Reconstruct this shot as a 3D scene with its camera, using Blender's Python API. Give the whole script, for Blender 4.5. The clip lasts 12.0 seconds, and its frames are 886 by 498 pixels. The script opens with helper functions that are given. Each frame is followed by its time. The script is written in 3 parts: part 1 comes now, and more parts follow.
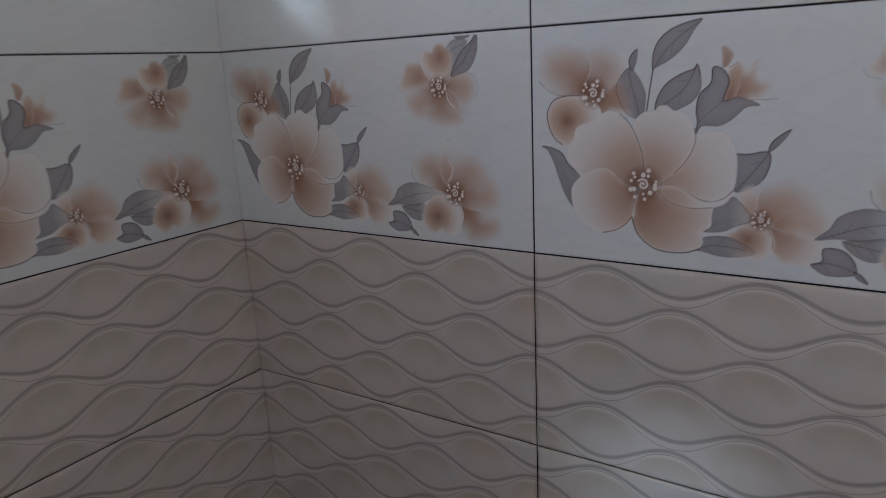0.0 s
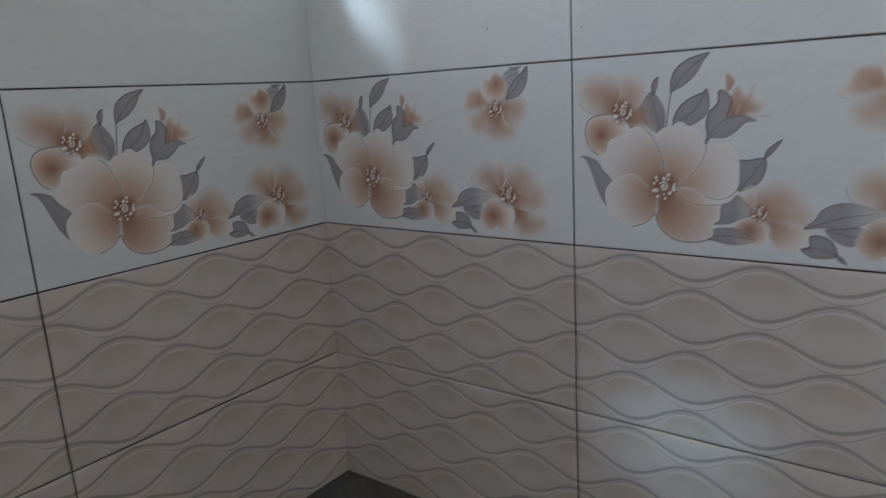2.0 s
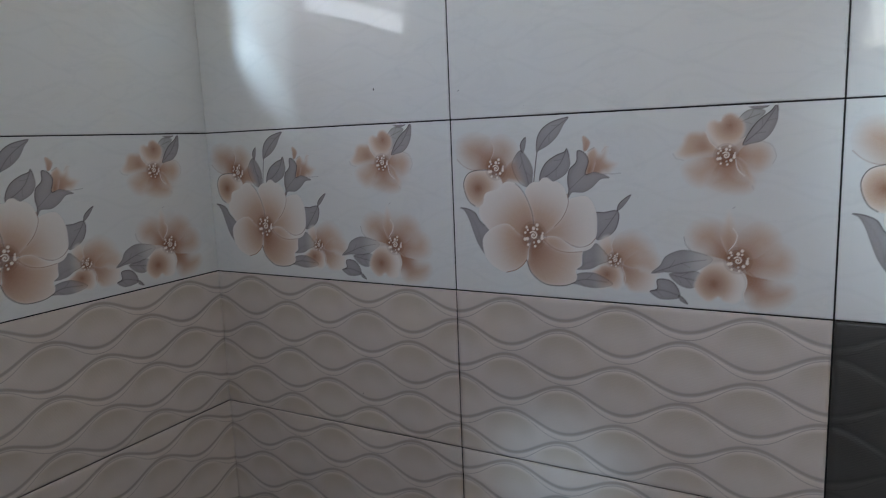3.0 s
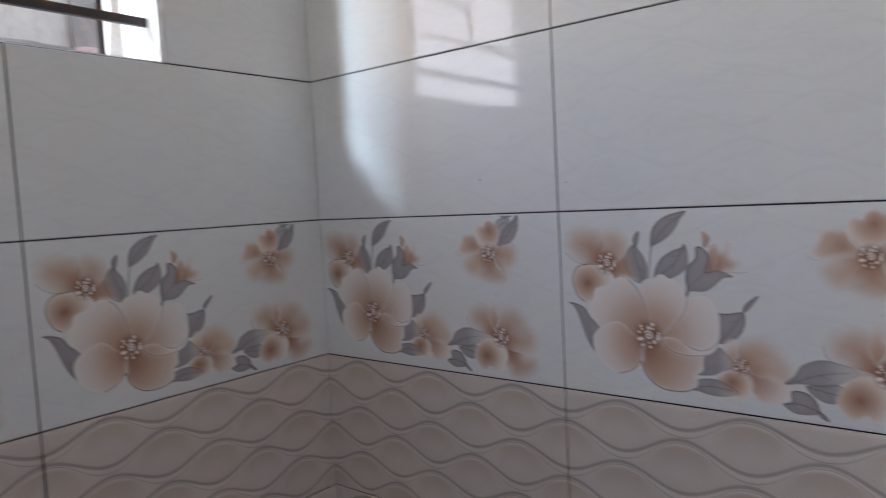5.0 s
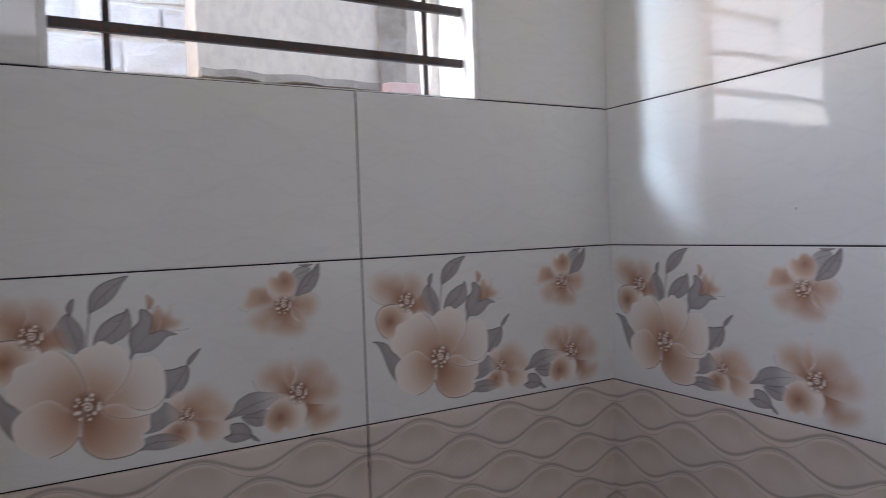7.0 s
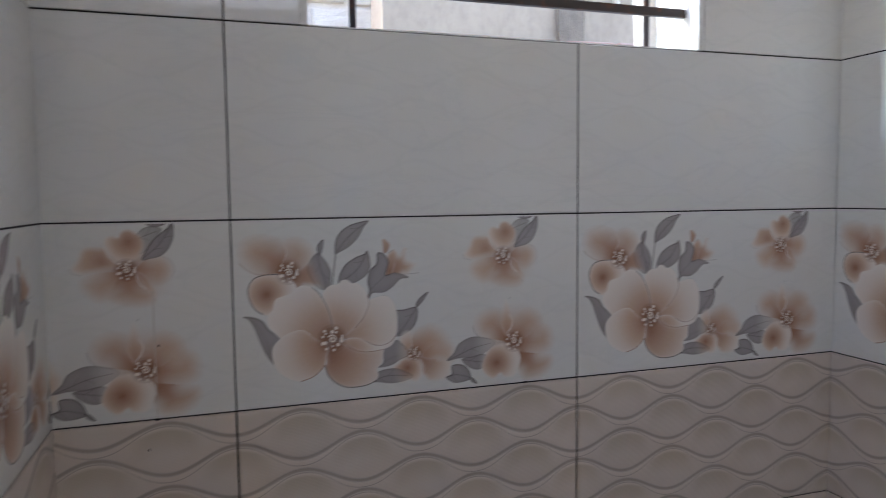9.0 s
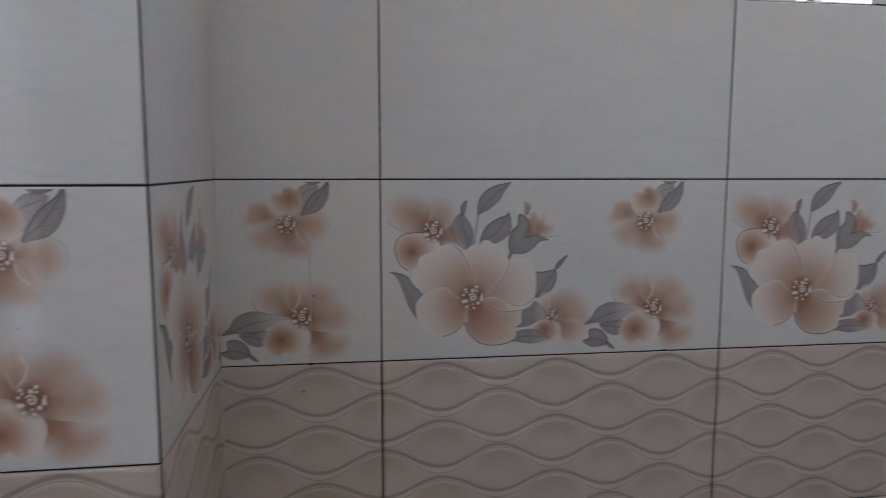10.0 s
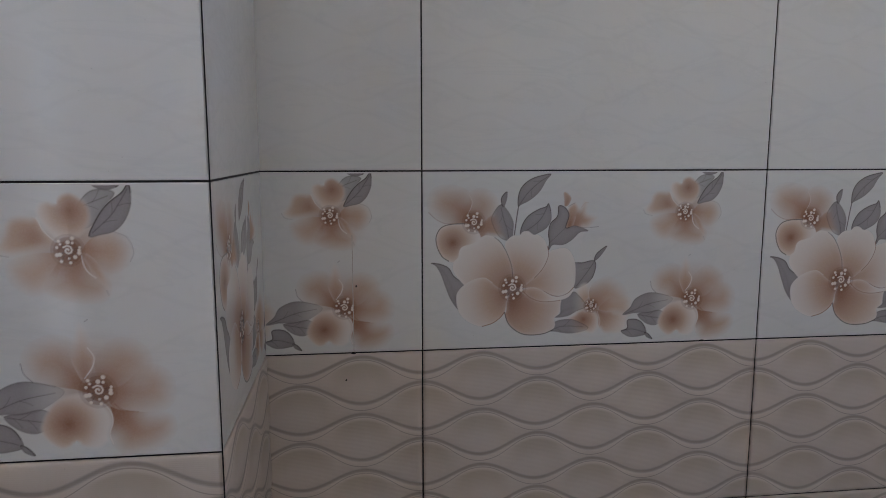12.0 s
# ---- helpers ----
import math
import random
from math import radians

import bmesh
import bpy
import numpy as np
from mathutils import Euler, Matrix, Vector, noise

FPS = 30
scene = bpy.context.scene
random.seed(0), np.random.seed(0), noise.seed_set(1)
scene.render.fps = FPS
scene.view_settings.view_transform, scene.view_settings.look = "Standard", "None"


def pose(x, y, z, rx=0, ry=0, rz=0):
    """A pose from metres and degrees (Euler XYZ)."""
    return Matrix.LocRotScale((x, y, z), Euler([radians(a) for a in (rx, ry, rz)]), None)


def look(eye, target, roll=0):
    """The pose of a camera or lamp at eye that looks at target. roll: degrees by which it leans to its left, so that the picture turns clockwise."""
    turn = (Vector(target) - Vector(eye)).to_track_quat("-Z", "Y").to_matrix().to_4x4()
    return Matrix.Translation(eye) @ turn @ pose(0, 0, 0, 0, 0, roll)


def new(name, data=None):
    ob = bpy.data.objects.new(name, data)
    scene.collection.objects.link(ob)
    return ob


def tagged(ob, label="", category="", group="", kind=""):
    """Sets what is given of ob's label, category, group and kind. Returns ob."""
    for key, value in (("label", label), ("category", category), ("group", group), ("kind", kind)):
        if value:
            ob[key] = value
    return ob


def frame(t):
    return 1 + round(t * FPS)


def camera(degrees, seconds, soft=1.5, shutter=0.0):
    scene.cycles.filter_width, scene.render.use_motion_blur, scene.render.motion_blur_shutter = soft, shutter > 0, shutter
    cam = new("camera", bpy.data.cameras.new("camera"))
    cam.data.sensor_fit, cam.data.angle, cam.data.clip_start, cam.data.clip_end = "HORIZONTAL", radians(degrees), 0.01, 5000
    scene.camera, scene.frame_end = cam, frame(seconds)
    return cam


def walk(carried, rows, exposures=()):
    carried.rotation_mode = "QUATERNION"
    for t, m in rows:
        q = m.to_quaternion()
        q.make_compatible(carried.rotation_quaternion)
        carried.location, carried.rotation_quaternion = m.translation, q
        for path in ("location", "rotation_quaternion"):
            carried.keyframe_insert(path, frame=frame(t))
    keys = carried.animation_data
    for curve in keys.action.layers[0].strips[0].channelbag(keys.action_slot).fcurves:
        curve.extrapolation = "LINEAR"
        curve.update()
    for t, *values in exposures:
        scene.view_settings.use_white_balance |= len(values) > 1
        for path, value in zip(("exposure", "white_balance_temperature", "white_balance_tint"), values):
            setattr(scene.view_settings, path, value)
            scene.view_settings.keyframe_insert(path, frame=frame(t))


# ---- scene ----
cam = camera(65.7, 12.0, soft=0.45, shutter=0.6)
PATH = [
    (0, (-0.845, -1.011, 0.861), (0.764, 0.06, 0.349), -2.9),
    (0.5, (-0.898, -1.081, 0.873), (0.668, 0.067, 0.395), -2.9),
    (1, (-0.937, -1.105, 0.876), (0.589, 0.091, 0.383), -2.6),
    (1.5, (-0.983, -1.106, 0.856), (0.508, 0.118, 0.326), -3.6),
    (2, (-1.035, -1.111, 0.862), (0.517, 0.071, 0.425), -3.3),
    (2.5, (-1.064, -1.15, 0.873), (0.6, -0.107, 0.495), -2.5),
    (2.7, (-1.078, -1.17, 0.872), (0.626, -0.183, 0.523), -2.5),
    (4.3, (-1.017, -1.185, 0.913), (0.702, -0.182, 0.715), -1.8),
    (4.5, (-1.024, -1.181, 0.924), (0.664, -0.125, 0.735), -1.9),
    (5, (-1.026, -1.172, 0.935), (0.531, 0.076, 0.793), -3.0),
    (5.5, (-1.045, -1.156, 0.939), (0.373, 0.251, 0.835), -2.9),
    (6, (-1.062, -1.14, 0.94), (0.259, 0.356, 0.823), -2.5),
    (6.5, (-1.066, -1.147, 0.946), (0.107, 0.472, 0.842), -2.3),
    (7, (-1.094, -1.15, 0.956), (-0.097, 0.584, 0.895), -2.0),
    (8.8, (-1.199, -1.117, 0.94), (-0.536, 0.764, 0.795), -1.2),
    (9, (-1.218, -1.115, 0.938), (-0.611, 0.784, 0.786), -0.6),
    (9.5, (-1.237, -1.119, 0.938), (-0.8, 0.819, 0.714), 0.0),
    (10, (-1.264, -1.123, 0.924), (-0.985, 0.844, 0.689), 0.1),
    (10.5, (-1.292, -1.122, 0.933), (-1.087, 0.851, 0.68), 0.4),
    (11, (-1.291, -1.136, 0.939), (-1.083, 0.836, 0.684), 0.2),
    (11.5, (-1.301, -1.134, 0.939), (-1.073, 0.834, 0.66), -0.0),
    (12, (-1.31, -1.126, 0.936), (-1.071, 0.84, 0.656), -0.0),
]
walk(cam, [(t, look(eye, target, roll)) for t, eye, target, roll in PATH], exposures=((0.0, 2.50, 7070, 20), (1.5, 2.64, 6950, 13), (2.5, 2.67, 6970, 14), (5.0, 2.67, 7110, 22), (7.0, 2.75, 7110, 24), (9.5, 2.84, 7000, 21), (12.0, 2.84, 7040, 21)))

# ---- world, sun, lamps ----
world = bpy.data.worlds.new("sky")
scene.world = world
world.use_nodes = True
wn = world.node_tree
sky = wn.nodes.new("ShaderNodeTexSky")
sky.sky_type = "NISHITA"
sky.sun_disc = False
sky.sun_elevation = radians(25)
sky.sun_rotation = radians(288.2)
sky.ozone_density, sky.dust_density = 1.8, 0.4
wn.nodes["Background"].inputs[1].default_value = 0.15
wn.links.new(sky.outputs[0], wn.nodes["Background"].inputs[0])

sun_data = bpy.data.lights.new("sun", "SUN")
sun_data.energy, sun_data.angle, sun_data.color = 0.78, radians(7), (0.50, 0.78, 1.0)
sun = new("sun", sun_data)
sun.matrix_world = look((-6, 2.0, 3.0), (-6 + math.cos(radians(18.2)), 2.0 - math.sin(radians(18.2)), 3.0 - 0.46))


def area_lamp(name, eye, target, wide, high, watts, tone):
    lamp = bpy.data.lights.new(name, "AREA")
    lamp.shape, lamp.size, lamp.size_y, lamp.energy, lamp.color = "RECTANGLE", wide, high, watts, tone
    ob = new(name, lamp)
    ob.matrix_world = look(eye, target)
    return ob


area_lamp("west_window_daylight", (-2.72, -1.675, 1.51), (0, -1.675, 1.51), 0.76, 0.62, 0.04, (1.0, 0.96, 0.91))
# Added fill lamp in an unseen high slot, to lift the east wall's corner.
area_lamp("west_slot_fill", (-2.67, -0.76, 2.13), (0, -0.45, 0.9), 0.72, 0.38, 0.56, (1.0, 0.96, 0.91))
area_lamp("doorway_daylight", (-2.7, -2.69, 0.92), (0, -2.69, 0.92), 0.32, 1.86, 0.07, (0.92, 0.96, 1.0))
# Main fill lamp, added in an unseen south slot and aimed at the ceiling.
area_lamp("south_slot_fill", (-1.2, -3.47, 2.27), (-1.0, -1.6, 2.5), 2.16, 0.30, 1.0, (0.98, 0.97, 0.94))

# Spot lamp added only to make the bluish patch on the low wave tiles.
beam = bpy.data.lights.new("tile_patch_spot", "SPOT")
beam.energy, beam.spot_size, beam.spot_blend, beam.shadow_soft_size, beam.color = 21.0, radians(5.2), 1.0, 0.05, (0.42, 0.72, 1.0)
new("tile_patch_spot", beam).matrix_world = look((-2.61, -2.69, 0.45), (0, -0.79, 0.29))


# ---- materials ----
def material(name):
    m = bpy.data.materials.new(name)
    m.use_nodes = True
    return m, m.node_tree, m.node_tree.nodes["Principled BSDF"]


class Nodes:
    """Short ways to add nodes to one tree."""

    def __init__(self, tree):
        self.tree = tree

    def put(self, socket, value):
        if isinstance(value, bpy.types.NodeSocket):
            self.tree.links.new(value, socket)
        else:
            socket.default_value = value

    def math(self, op, a, b=0.0, c=0.0):
        n = self.tree.nodes.new("ShaderNodeMath")
        n.operation = op
        for i, v in enumerate((a, b, c)):
            self.put(n.inputs[i], v)
        return n.outputs[0]

    def step(self, x, lo, hi, a=0.0, b=1.0):
        n = self.tree.nodes.new("ShaderNodeMapRange")
        n.interpolation_type = "SMOOTHSTEP"
        for i, v in enumerate((x, lo, hi, a, b)):
            self.put(n.inputs[i], v)
        return n.outputs[0]

    def mix(self, fac, a, b, kind="MIX"):
        n = self.tree.nodes.new("ShaderNodeMix")
        n.data_type, n.blend_type = "RGBA", kind
        for i, v in ((0, fac), (6, a), (7, b)):
            self.put(n.inputs[i], v)
        return n.outputs[2]

    def noise(self, scale, detail=4, rough=0.55, vector=None, warp=0.0):
        n = self.tree.nodes.new("ShaderNodeTexNoise")
        n.inputs["Scale"].default_value, n.inputs["Detail"].default_value = scale, detail
        n.inputs["Roughness"].default_value, n.inputs["Distortion"].default_value = rough, warp
        if vector is not None:
            self.tree.links.new(vector, n.inputs["Vector"])
        return n.outputs[0]

    def coord(self, which="Object"):
        return self.tree.nodes.new("ShaderNodeTexCoord").outputs[which]

    def world_place(self):
        return self.tree.nodes.new("ShaderNodeNewGeometry").outputs["Position"]

    def stretch(self, vector, x, y, z):
        n = self.tree.nodes.new("ShaderNodeMapping")
        n.inputs["Scale"].default_value = (x, y, z)
        self.tree.links.new(vector, n.inputs["Vector"])
        return n.outputs[0]

    def split(self, vector):
        n = self.tree.nodes.new("ShaderNodeSeparateXYZ")
        self.tree.links.new(vector, n.inputs[0])
        return n.outputs

    def random(self):
        return self.tree.nodes.new("ShaderNodeObjectInfo").outputs["Random"]

    def bump(self, height, strength, distance, bsdf):
        n = self.tree.nodes.new("ShaderNodeBump")
        n.inputs["Strength"].default_value, n.inputs["Distance"].default_value = strength, distance
        self.tree.links.new(height, n.inputs["Height"])
        self.tree.links.new(n.outputs[0], bsdf.inputs["Normal"])


TILE_H, TILE_W = 0.3015, 0.6
RIPPLE, PITCH = 0.2, 0.1012     # length and spacing of the tiles' wave lines
SETS = ((0.0207, 0.0155), (0.0700, -0.0172))   # their two sets: height of the first line under the tile's top, and its swing


def wave_masks(k):
    """Masks on a tile: its printed wave lines, broad and hair, and a darker warm tint under each crest."""
    uv = k.split(k.coord("UV"))
    u, down = uv[0], k.math("SUBTRACT", TILE_H, uv[1])
    swing = k.math("COSINE", k.math("MULTIPLY", u, 2 * math.pi / RIPPLE))
    broad = hair = warm = 0.0
    for start, amp in SETS:
        sign = 1 if amp > 0 else -1
        line = k.math("MULTIPLY_ADD", swing, amp, start - 0.02)
        d = k.math("SUBTRACT", k.math("FLOORED_MODULO", k.math("SUBTRACT", down, line), PITCH), 0.02)
        low = k.math("MULTIPLY", swing, sign)
        b = k.math("MULTIPLY", k.step(d, -0.004, 0.0005), k.step(d, 0.002, 0.0065, 1, 0))
        at = k.math("MULTIPLY_ADD", k.step(low, -0.9, 0.9), 0.007, 0.0062)
        h = k.step(k.math("ABSOLUTE", k.math("SUBTRACT", d, at)), 0.0003, 0.0012, 1, 0)
        w = k.math("MULTIPLY", k.math("MULTIPLY", k.step(d, 0.008, 0.014), k.step(d, 0.012, 0.055, 1, 0)), k.step(low, 0.3, -0.9))
        broad, hair, warm = (k.math("ADD", p, q) for p, q in ((broad, b), (hair, h), (warm, w)))
    return broad, hair, warm


def wave_tile(name, base, line, tint, rough):
    m, tree, bsdf = material(name)
    k = Nodes(tree)
    broad, hair, warm = wave_masks(k)
    where = k.world_place()
    cloud = k.step(k.noise(7, 4, vector=where), 0.3, 0.7)
    c = k.mix(k.math("MULTIPLY", cloud, 0.5), base, tuple(v * 0.9 for v in base[:3]) + (1,))
    c = k.mix(k.math("MULTIPLY", warm, 0.6), c, tint)
    c = k.mix(k.math("MULTIPLY", k.random(), 0.12), c, tint)
    c = k.mix(k.math("MULTIPLY", broad, 0.60), c, line)
    c = k.mix(k.math("MULTIPLY", hair, 0.42), c, tuple(v * 0.6 for v in line[:3]) + (1,))
    fleck = k.step(k.noise(330, 2, vector=where), 0.745, 0.80)
    c = k.mix(k.math("MULTIPLY", fleck, 0.35), c, tuple(v * 0.45 for v in line[:3]) + (1,))
    k.put(bsdf.inputs["Base Color"], c)
    k.put(bsdf.inputs["Roughness"], k.math("MULTIPLY_ADD", k.noise(40, 3, vector=where), 0.12, rough))
    ribs = k.math("SINE", k.math("MULTIPLY", k.split(k.coord("UV"))[1], 2 * math.pi / 0.0024))
    k.bump(k.math("ADD", k.math("MULTIPLY", ribs, 0.35), k.noise(160, 3, vector=where)), 0.18, 0.0006, bsdf)
    return m


def glazed_tile(name, printed):
    m, tree, bsdf = material(name)
    k = Nodes(tree)
    where = k.world_place()
    white, grey = (0.74, 0.73, 0.71, 1), (0.63, 0.63, 0.62, 1)
    vein = k.noise(5, 5, 0.6, k.stretch(where, 0.7, 0.7, 2.2), 1.2)
    vein = k.step(k.math("ABSOLUTE", k.math("SUBTRACT", vein, 0.5)), 0.0, 0.035, 1, 0)
    cloud = k.step(k.noise(3.5, 4, vector=where), 0.35, 0.7)
    c = k.mix(k.math("MULTIPLY", vein, 0.22), white, grey)
    c = k.mix(k.math("MULTIPLY", cloud, 0.25), c, (0.70, 0.71, 0.72, 1))
    broad, hair, warm = wave_masks(k)
    c = k.mix(k.math("MULTIPLY", broad, 0.08), c, (0.5, 0.5, 0.48, 1))
    c = k.mix(k.math("MULTIPLY", warm, 0.06), c, (0.62, 0.58, 0.5, 1))
    fleck = k.step(k.noise(210, 1, vector=where), 0.80, 0.84)
    c = k.mix(k.math("MULTIPLY", fleck, 0.4), c, (0.2, 0.18, 0.17, 1))
    if printed:
        ink = tree.nodes.new("ShaderNodeAttribute")
        ink.attribute_name = "ink"
        c = k.mix(k.math("MULTIPLY", ink.outputs["Alpha"], k.step(k.noise(420, 2, vector=where), 0.25, 0.7, 0.95, 1.0)), c, ink.outputs["Color"])
    k.put(bsdf.inputs["Base Color"], c)
    smear = k.step(k.noise(9, 4, 0.65, where), 0.4, 0.75)
    k.put(bsdf.inputs["Roughness"], k.math("MULTIPLY_ADD", smear, 0.06, 0.03))
    bsdf.inputs["IOR"].default_value = 1.37
    k.bump(k.math("ADD", k.noise(14, 2, vector=where), k.math("MULTIPLY", k.noise(90, 2, vector=where), 0.08)), 0.10, 0.004, bsdf)
    return m


def rough_stuff(name, a, b, scale, rough=0.85, relief=0.004, stretch=(1, 1, 1), spread=0.0):
    """Plaster, cement, stone: two colours in clouds, grain and relief."""
    m, tree, bsdf = material(name)
    k = Nodes(tree)
    where = k.stretch(k.world_place(), *stretch)
    big, small = k.noise(scale, 5, 0.6, where, 0.4), k.noise(scale * 14, 4, 0.6, where)
    c = k.mix(k.step(big, 0.32, 0.68), a, b)
    c = k.mix(k.step(small, 0.35, 0.75, 0, 0.35), c, tuple(v * 0.6 for v in a[:3]) + (1,))
    if spread:
        c = k.mix(k.math("MULTIPLY", k.random(), spread), c, tuple(v * 0.55 for v in a[:3]) + (1,))
    k.put(bsdf.inputs["Base Color"], c)
    k.put(bsdf.inputs["Roughness"], k.math("MULTIPLY_ADD", small, 0.2, rough - 0.1))
    k.bump(k.math("MULTIPLY_ADD", big, 0.6, small), 0.7, relief, bsdf)
    return m


WAVE = wave_tile("wave_tile_beige", (0.668, 0.58, 0.526, 1), (0.205, 0.165, 0.145, 1), (0.45, 0.365, 0.27, 1), 0.36)
WAVE_DARK = wave_tile("wave_tile_dark", (0.060, 0.056, 0.052, 1), (0.03, 0.028, 0.026, 1), (0.05, 0.045, 0.04, 1), 0.45)
GLAZE = glazed_tile("white_glazed_tile", False)
GLAZE_PRINT = glazed_tile("floral_glazed_tile", True)
GROUT = rough_stuff("dark_grout", (0.008, 0.008, 0.008, 1), (0.016, 0.015, 0.015, 1), 30, 0.9, 0.001)
CEMENT = rough_stuff("cement_floor", (0.085, 0.083, 0.078, 1), (0.14, 0.135, 0.125, 1), 6, 0.75, 0.002)
PLASTER = rough_stuff("white_plaster", (0.83, 0.82, 0.80, 1), (0.77, 0.76, 0.74, 1), 4, 0.85, 0.001)
RENDERED = rough_stuff("grey_cement_render", (0.46, 0.385, 0.31, 1), (0.40, 0.33, 0.265, 1), 2.2, 0.9, 0.006, (1, 1, 0.6))
LEDGE = rough_stuff("pale_mortar", (0.30, 0.25, 0.20, 1), (0.22, 0.18, 0.145, 1), 12, 0.95, 0.012)
BLOCK = rough_stuff("whitewashed_block", (0.90, 0.84, 0.77, 1), (0.82, 0.75, 0.68, 1), 9, 0.9, 0.006, spread=0.25)
BRICK = rough_stuff("pinkish_brick", (0.55, 0.36, 0.31, 1), (0.62, 0.47, 0.42, 1), 10, 0.9, 0.006, spread=0.3)
EARTH = rough_stuff("dry_earth", (0.26, 0.21, 0.16, 1), (0.34, 0.29, 0.23, 1), 3, 0.95, 0.01)


def painted_steel():
    m, tree, bsdf = material("brown_primed_steel")
    k = Nodes(tree)
    where = k.world_place()
    rust = k.step(k.noise(45, 4, 0.65, where), 0.5, 0.72)
    k.put(bsdf.inputs["Base Color"], k.mix(rust, (0.045, 0.030, 0.027, 1), (0.14, 0.055, 0.03, 1)))
    k.put(bsdf.inputs["Roughness"], k.math("MULTIPLY_ADD", rust, 0.3, 0.5))
    k.bump(k.noise(180, 3, vector=where), 0.3, 0.0008, bsdf)
    return m


STEEL = painted_steel()


# ---- mesh helpers ----
def mesh_of(name, bm, mat, smooth=False):
    me = bpy.data.meshes.new(name)
    bm.normal_update()
    bm.to_mesh(me)
    bm.free()
    me.materials.append(mat)
    if smooth:
        for p in me.polygons:
            p.use_smooth = True
    return me


def part(name, bm, mat, parent=None, label="", at=None, smooth=False):
    ob = new(name, mesh_of(name, bm, mat, smooth))
    if parent is not None:
        ob.parent = parent
    if at is not None:
        ob.matrix_basis = at
    return tagged(ob, label)


def add_box(bm, x0, x1, y0, y1, z0, z1):
    v = [bm.verts.new((x, y, z)) for x in (x0, x1) for y in (y0, y1) for z in (z0, z1)]
    for f in ((0, 1, 3, 2), (4, 6, 7, 5), (0, 4, 5, 1), (2, 3, 7, 6), (0, 2, 6, 4), (1, 5, 7, 3)):
        bm.faces.new([v[i] for i in f])
    return bm


def box(*span, bevel=0.0):
    bm = add_box(bmesh.new(), *span)
    if bevel:
        bmesh.ops.bevel(bm, geom=bm.edges[:], offset=bevel, segments=2, affect="EDGES", profile=0.6)
    return bm


def roughen(bm, cuts, amount, scale, seed=0.0):
    """Cut a block up and push its surface about, for broken mortar and hand-laid masonry."""
    bmesh.ops.subdivide_edges(bm, edges=bm.edges[:], cuts=cuts, use_grid_fill=True)
    for v in bm.verts:
        v.co += amount * Vector(noise.noise_vector(v.co * scale + Vector((seed, seed * 2, 3))))
    return bm


def slab_with_hole(axis, near, far, lo, hi, z0, z1, hole):
    """A wall across x ('x': plane of constant x) or y, from near to far, with one opening (lo, hi, bottom, top) or none."""
    bm = bmesh.new()
    spans = [(lo, hi, z0, z1)]
    if hole:
        a, b, c, d = hole
        spans = [(lo, a, z0, z1), (b, hi, z0, z1), (a, b, d, z1)] + ([(a, b, z0, c)] if c > z0 else [])
    for a, b, c, d in spans:
        if axis == "y":
            add_box(bm, a, b, near, far, c, d)
        else:
            add_box(bm, near, far, a, b, c, d)
    return bm


# ---- the room's shell ----
FLOOR_Z, CEIL_Z = -0.005, 2.43
WEST, SOUTH = -2.6, -3.4
PIER_X, PIER_Y = -1.467, -0.370
BACK = 0.0022                    # depth of the joints behind the tiles' faces
WIN_L, WIN_R, SILL, HEAD = -1.093, -0.336, 1.2088, 2.1193
THICK = 0.15

wall_north = part("wall_north", slab_with_hole("y", BACK, THICK, PIER_X - 0.01, 0.0, FLOOR_Z - 0.1, CEIL_Z, (WIN_L, WIN_R, SILL, HEAD)), GROUT)
tagged(wall_north, "tiled bathroom wall with floral band and barred window", "wall", kind="structure")
# Unseen pale skin on the outer face, added to bounce light outside the window.
part("outer_bounce_skin", slab_with_hole("y", THICK, THICK + 0.012, WEST, 0.0, FLOOR_Z - 0.5, CEIL_Z, (WIN_L, WIN_R, SILL, HEAD)), RENDERED, wall_north, "unseen pale outer skin added to bounce light outside")
wall_east = part("wall_east", slab_with_hole("x", BACK, 0.16, SOUTH, THICK, FLOOR_Z - 0.1, CEIL_Z, None), GROUT)
tagged(wall_east, "tiled bathroom wall with floral band over wave tiles", "wall", kind="structure")
wall_pier = part("wall_pier", box(WEST, PIER_X - BACK, PIER_Y + BACK, THICK, FLOOR_Z - 0.1, CEIL_Z), GROUT)
tagged(wall_pier, "tiled wall pier standing forward of the window wall", "wall", kind="structure")
west = slab_with_hole("x", WEST - 0.15, WEST, -2.3, -1.25, FLOOR_Z - 0.1, CEIL_Z, (-2.05, -1.3, 1.21, 1.81))
# The slot high up near the pier is added to hold its fill lamp.
for y0, y1, hole in ((-1.25, PIER_Y, (-1.11, -0.41, 1.95, 2.31)), (SOUTH - 0.15, -2.3, (-2.84, -2.54, FLOOR_Z, 1.84))):
    a, b, c, d = hole
    for span in ((y0, a, FLOOR_Z - 0.1, CEIL_Z), (b, y1, FLOOR_Z - 0.1, CEIL_Z), (a, b, d, CEIL_Z), (a, b, FLOOR_Z - 0.1, c)):
        add_box(west, WEST - 0.15, WEST, *span)
wall_west = part("wall_west", west, PLASTER)
tagged(wall_west, "unseen plain white plastered wall with small openings, one added for fill light", "wall", kind="structure")
# Unseen wall, set far back for even light; its high slot is added.
south = slab_with_hole("y", SOUTH - 0.15, SOUTH, WEST, 0.16, FLOOR_Z - 0.1, 1.85, None)
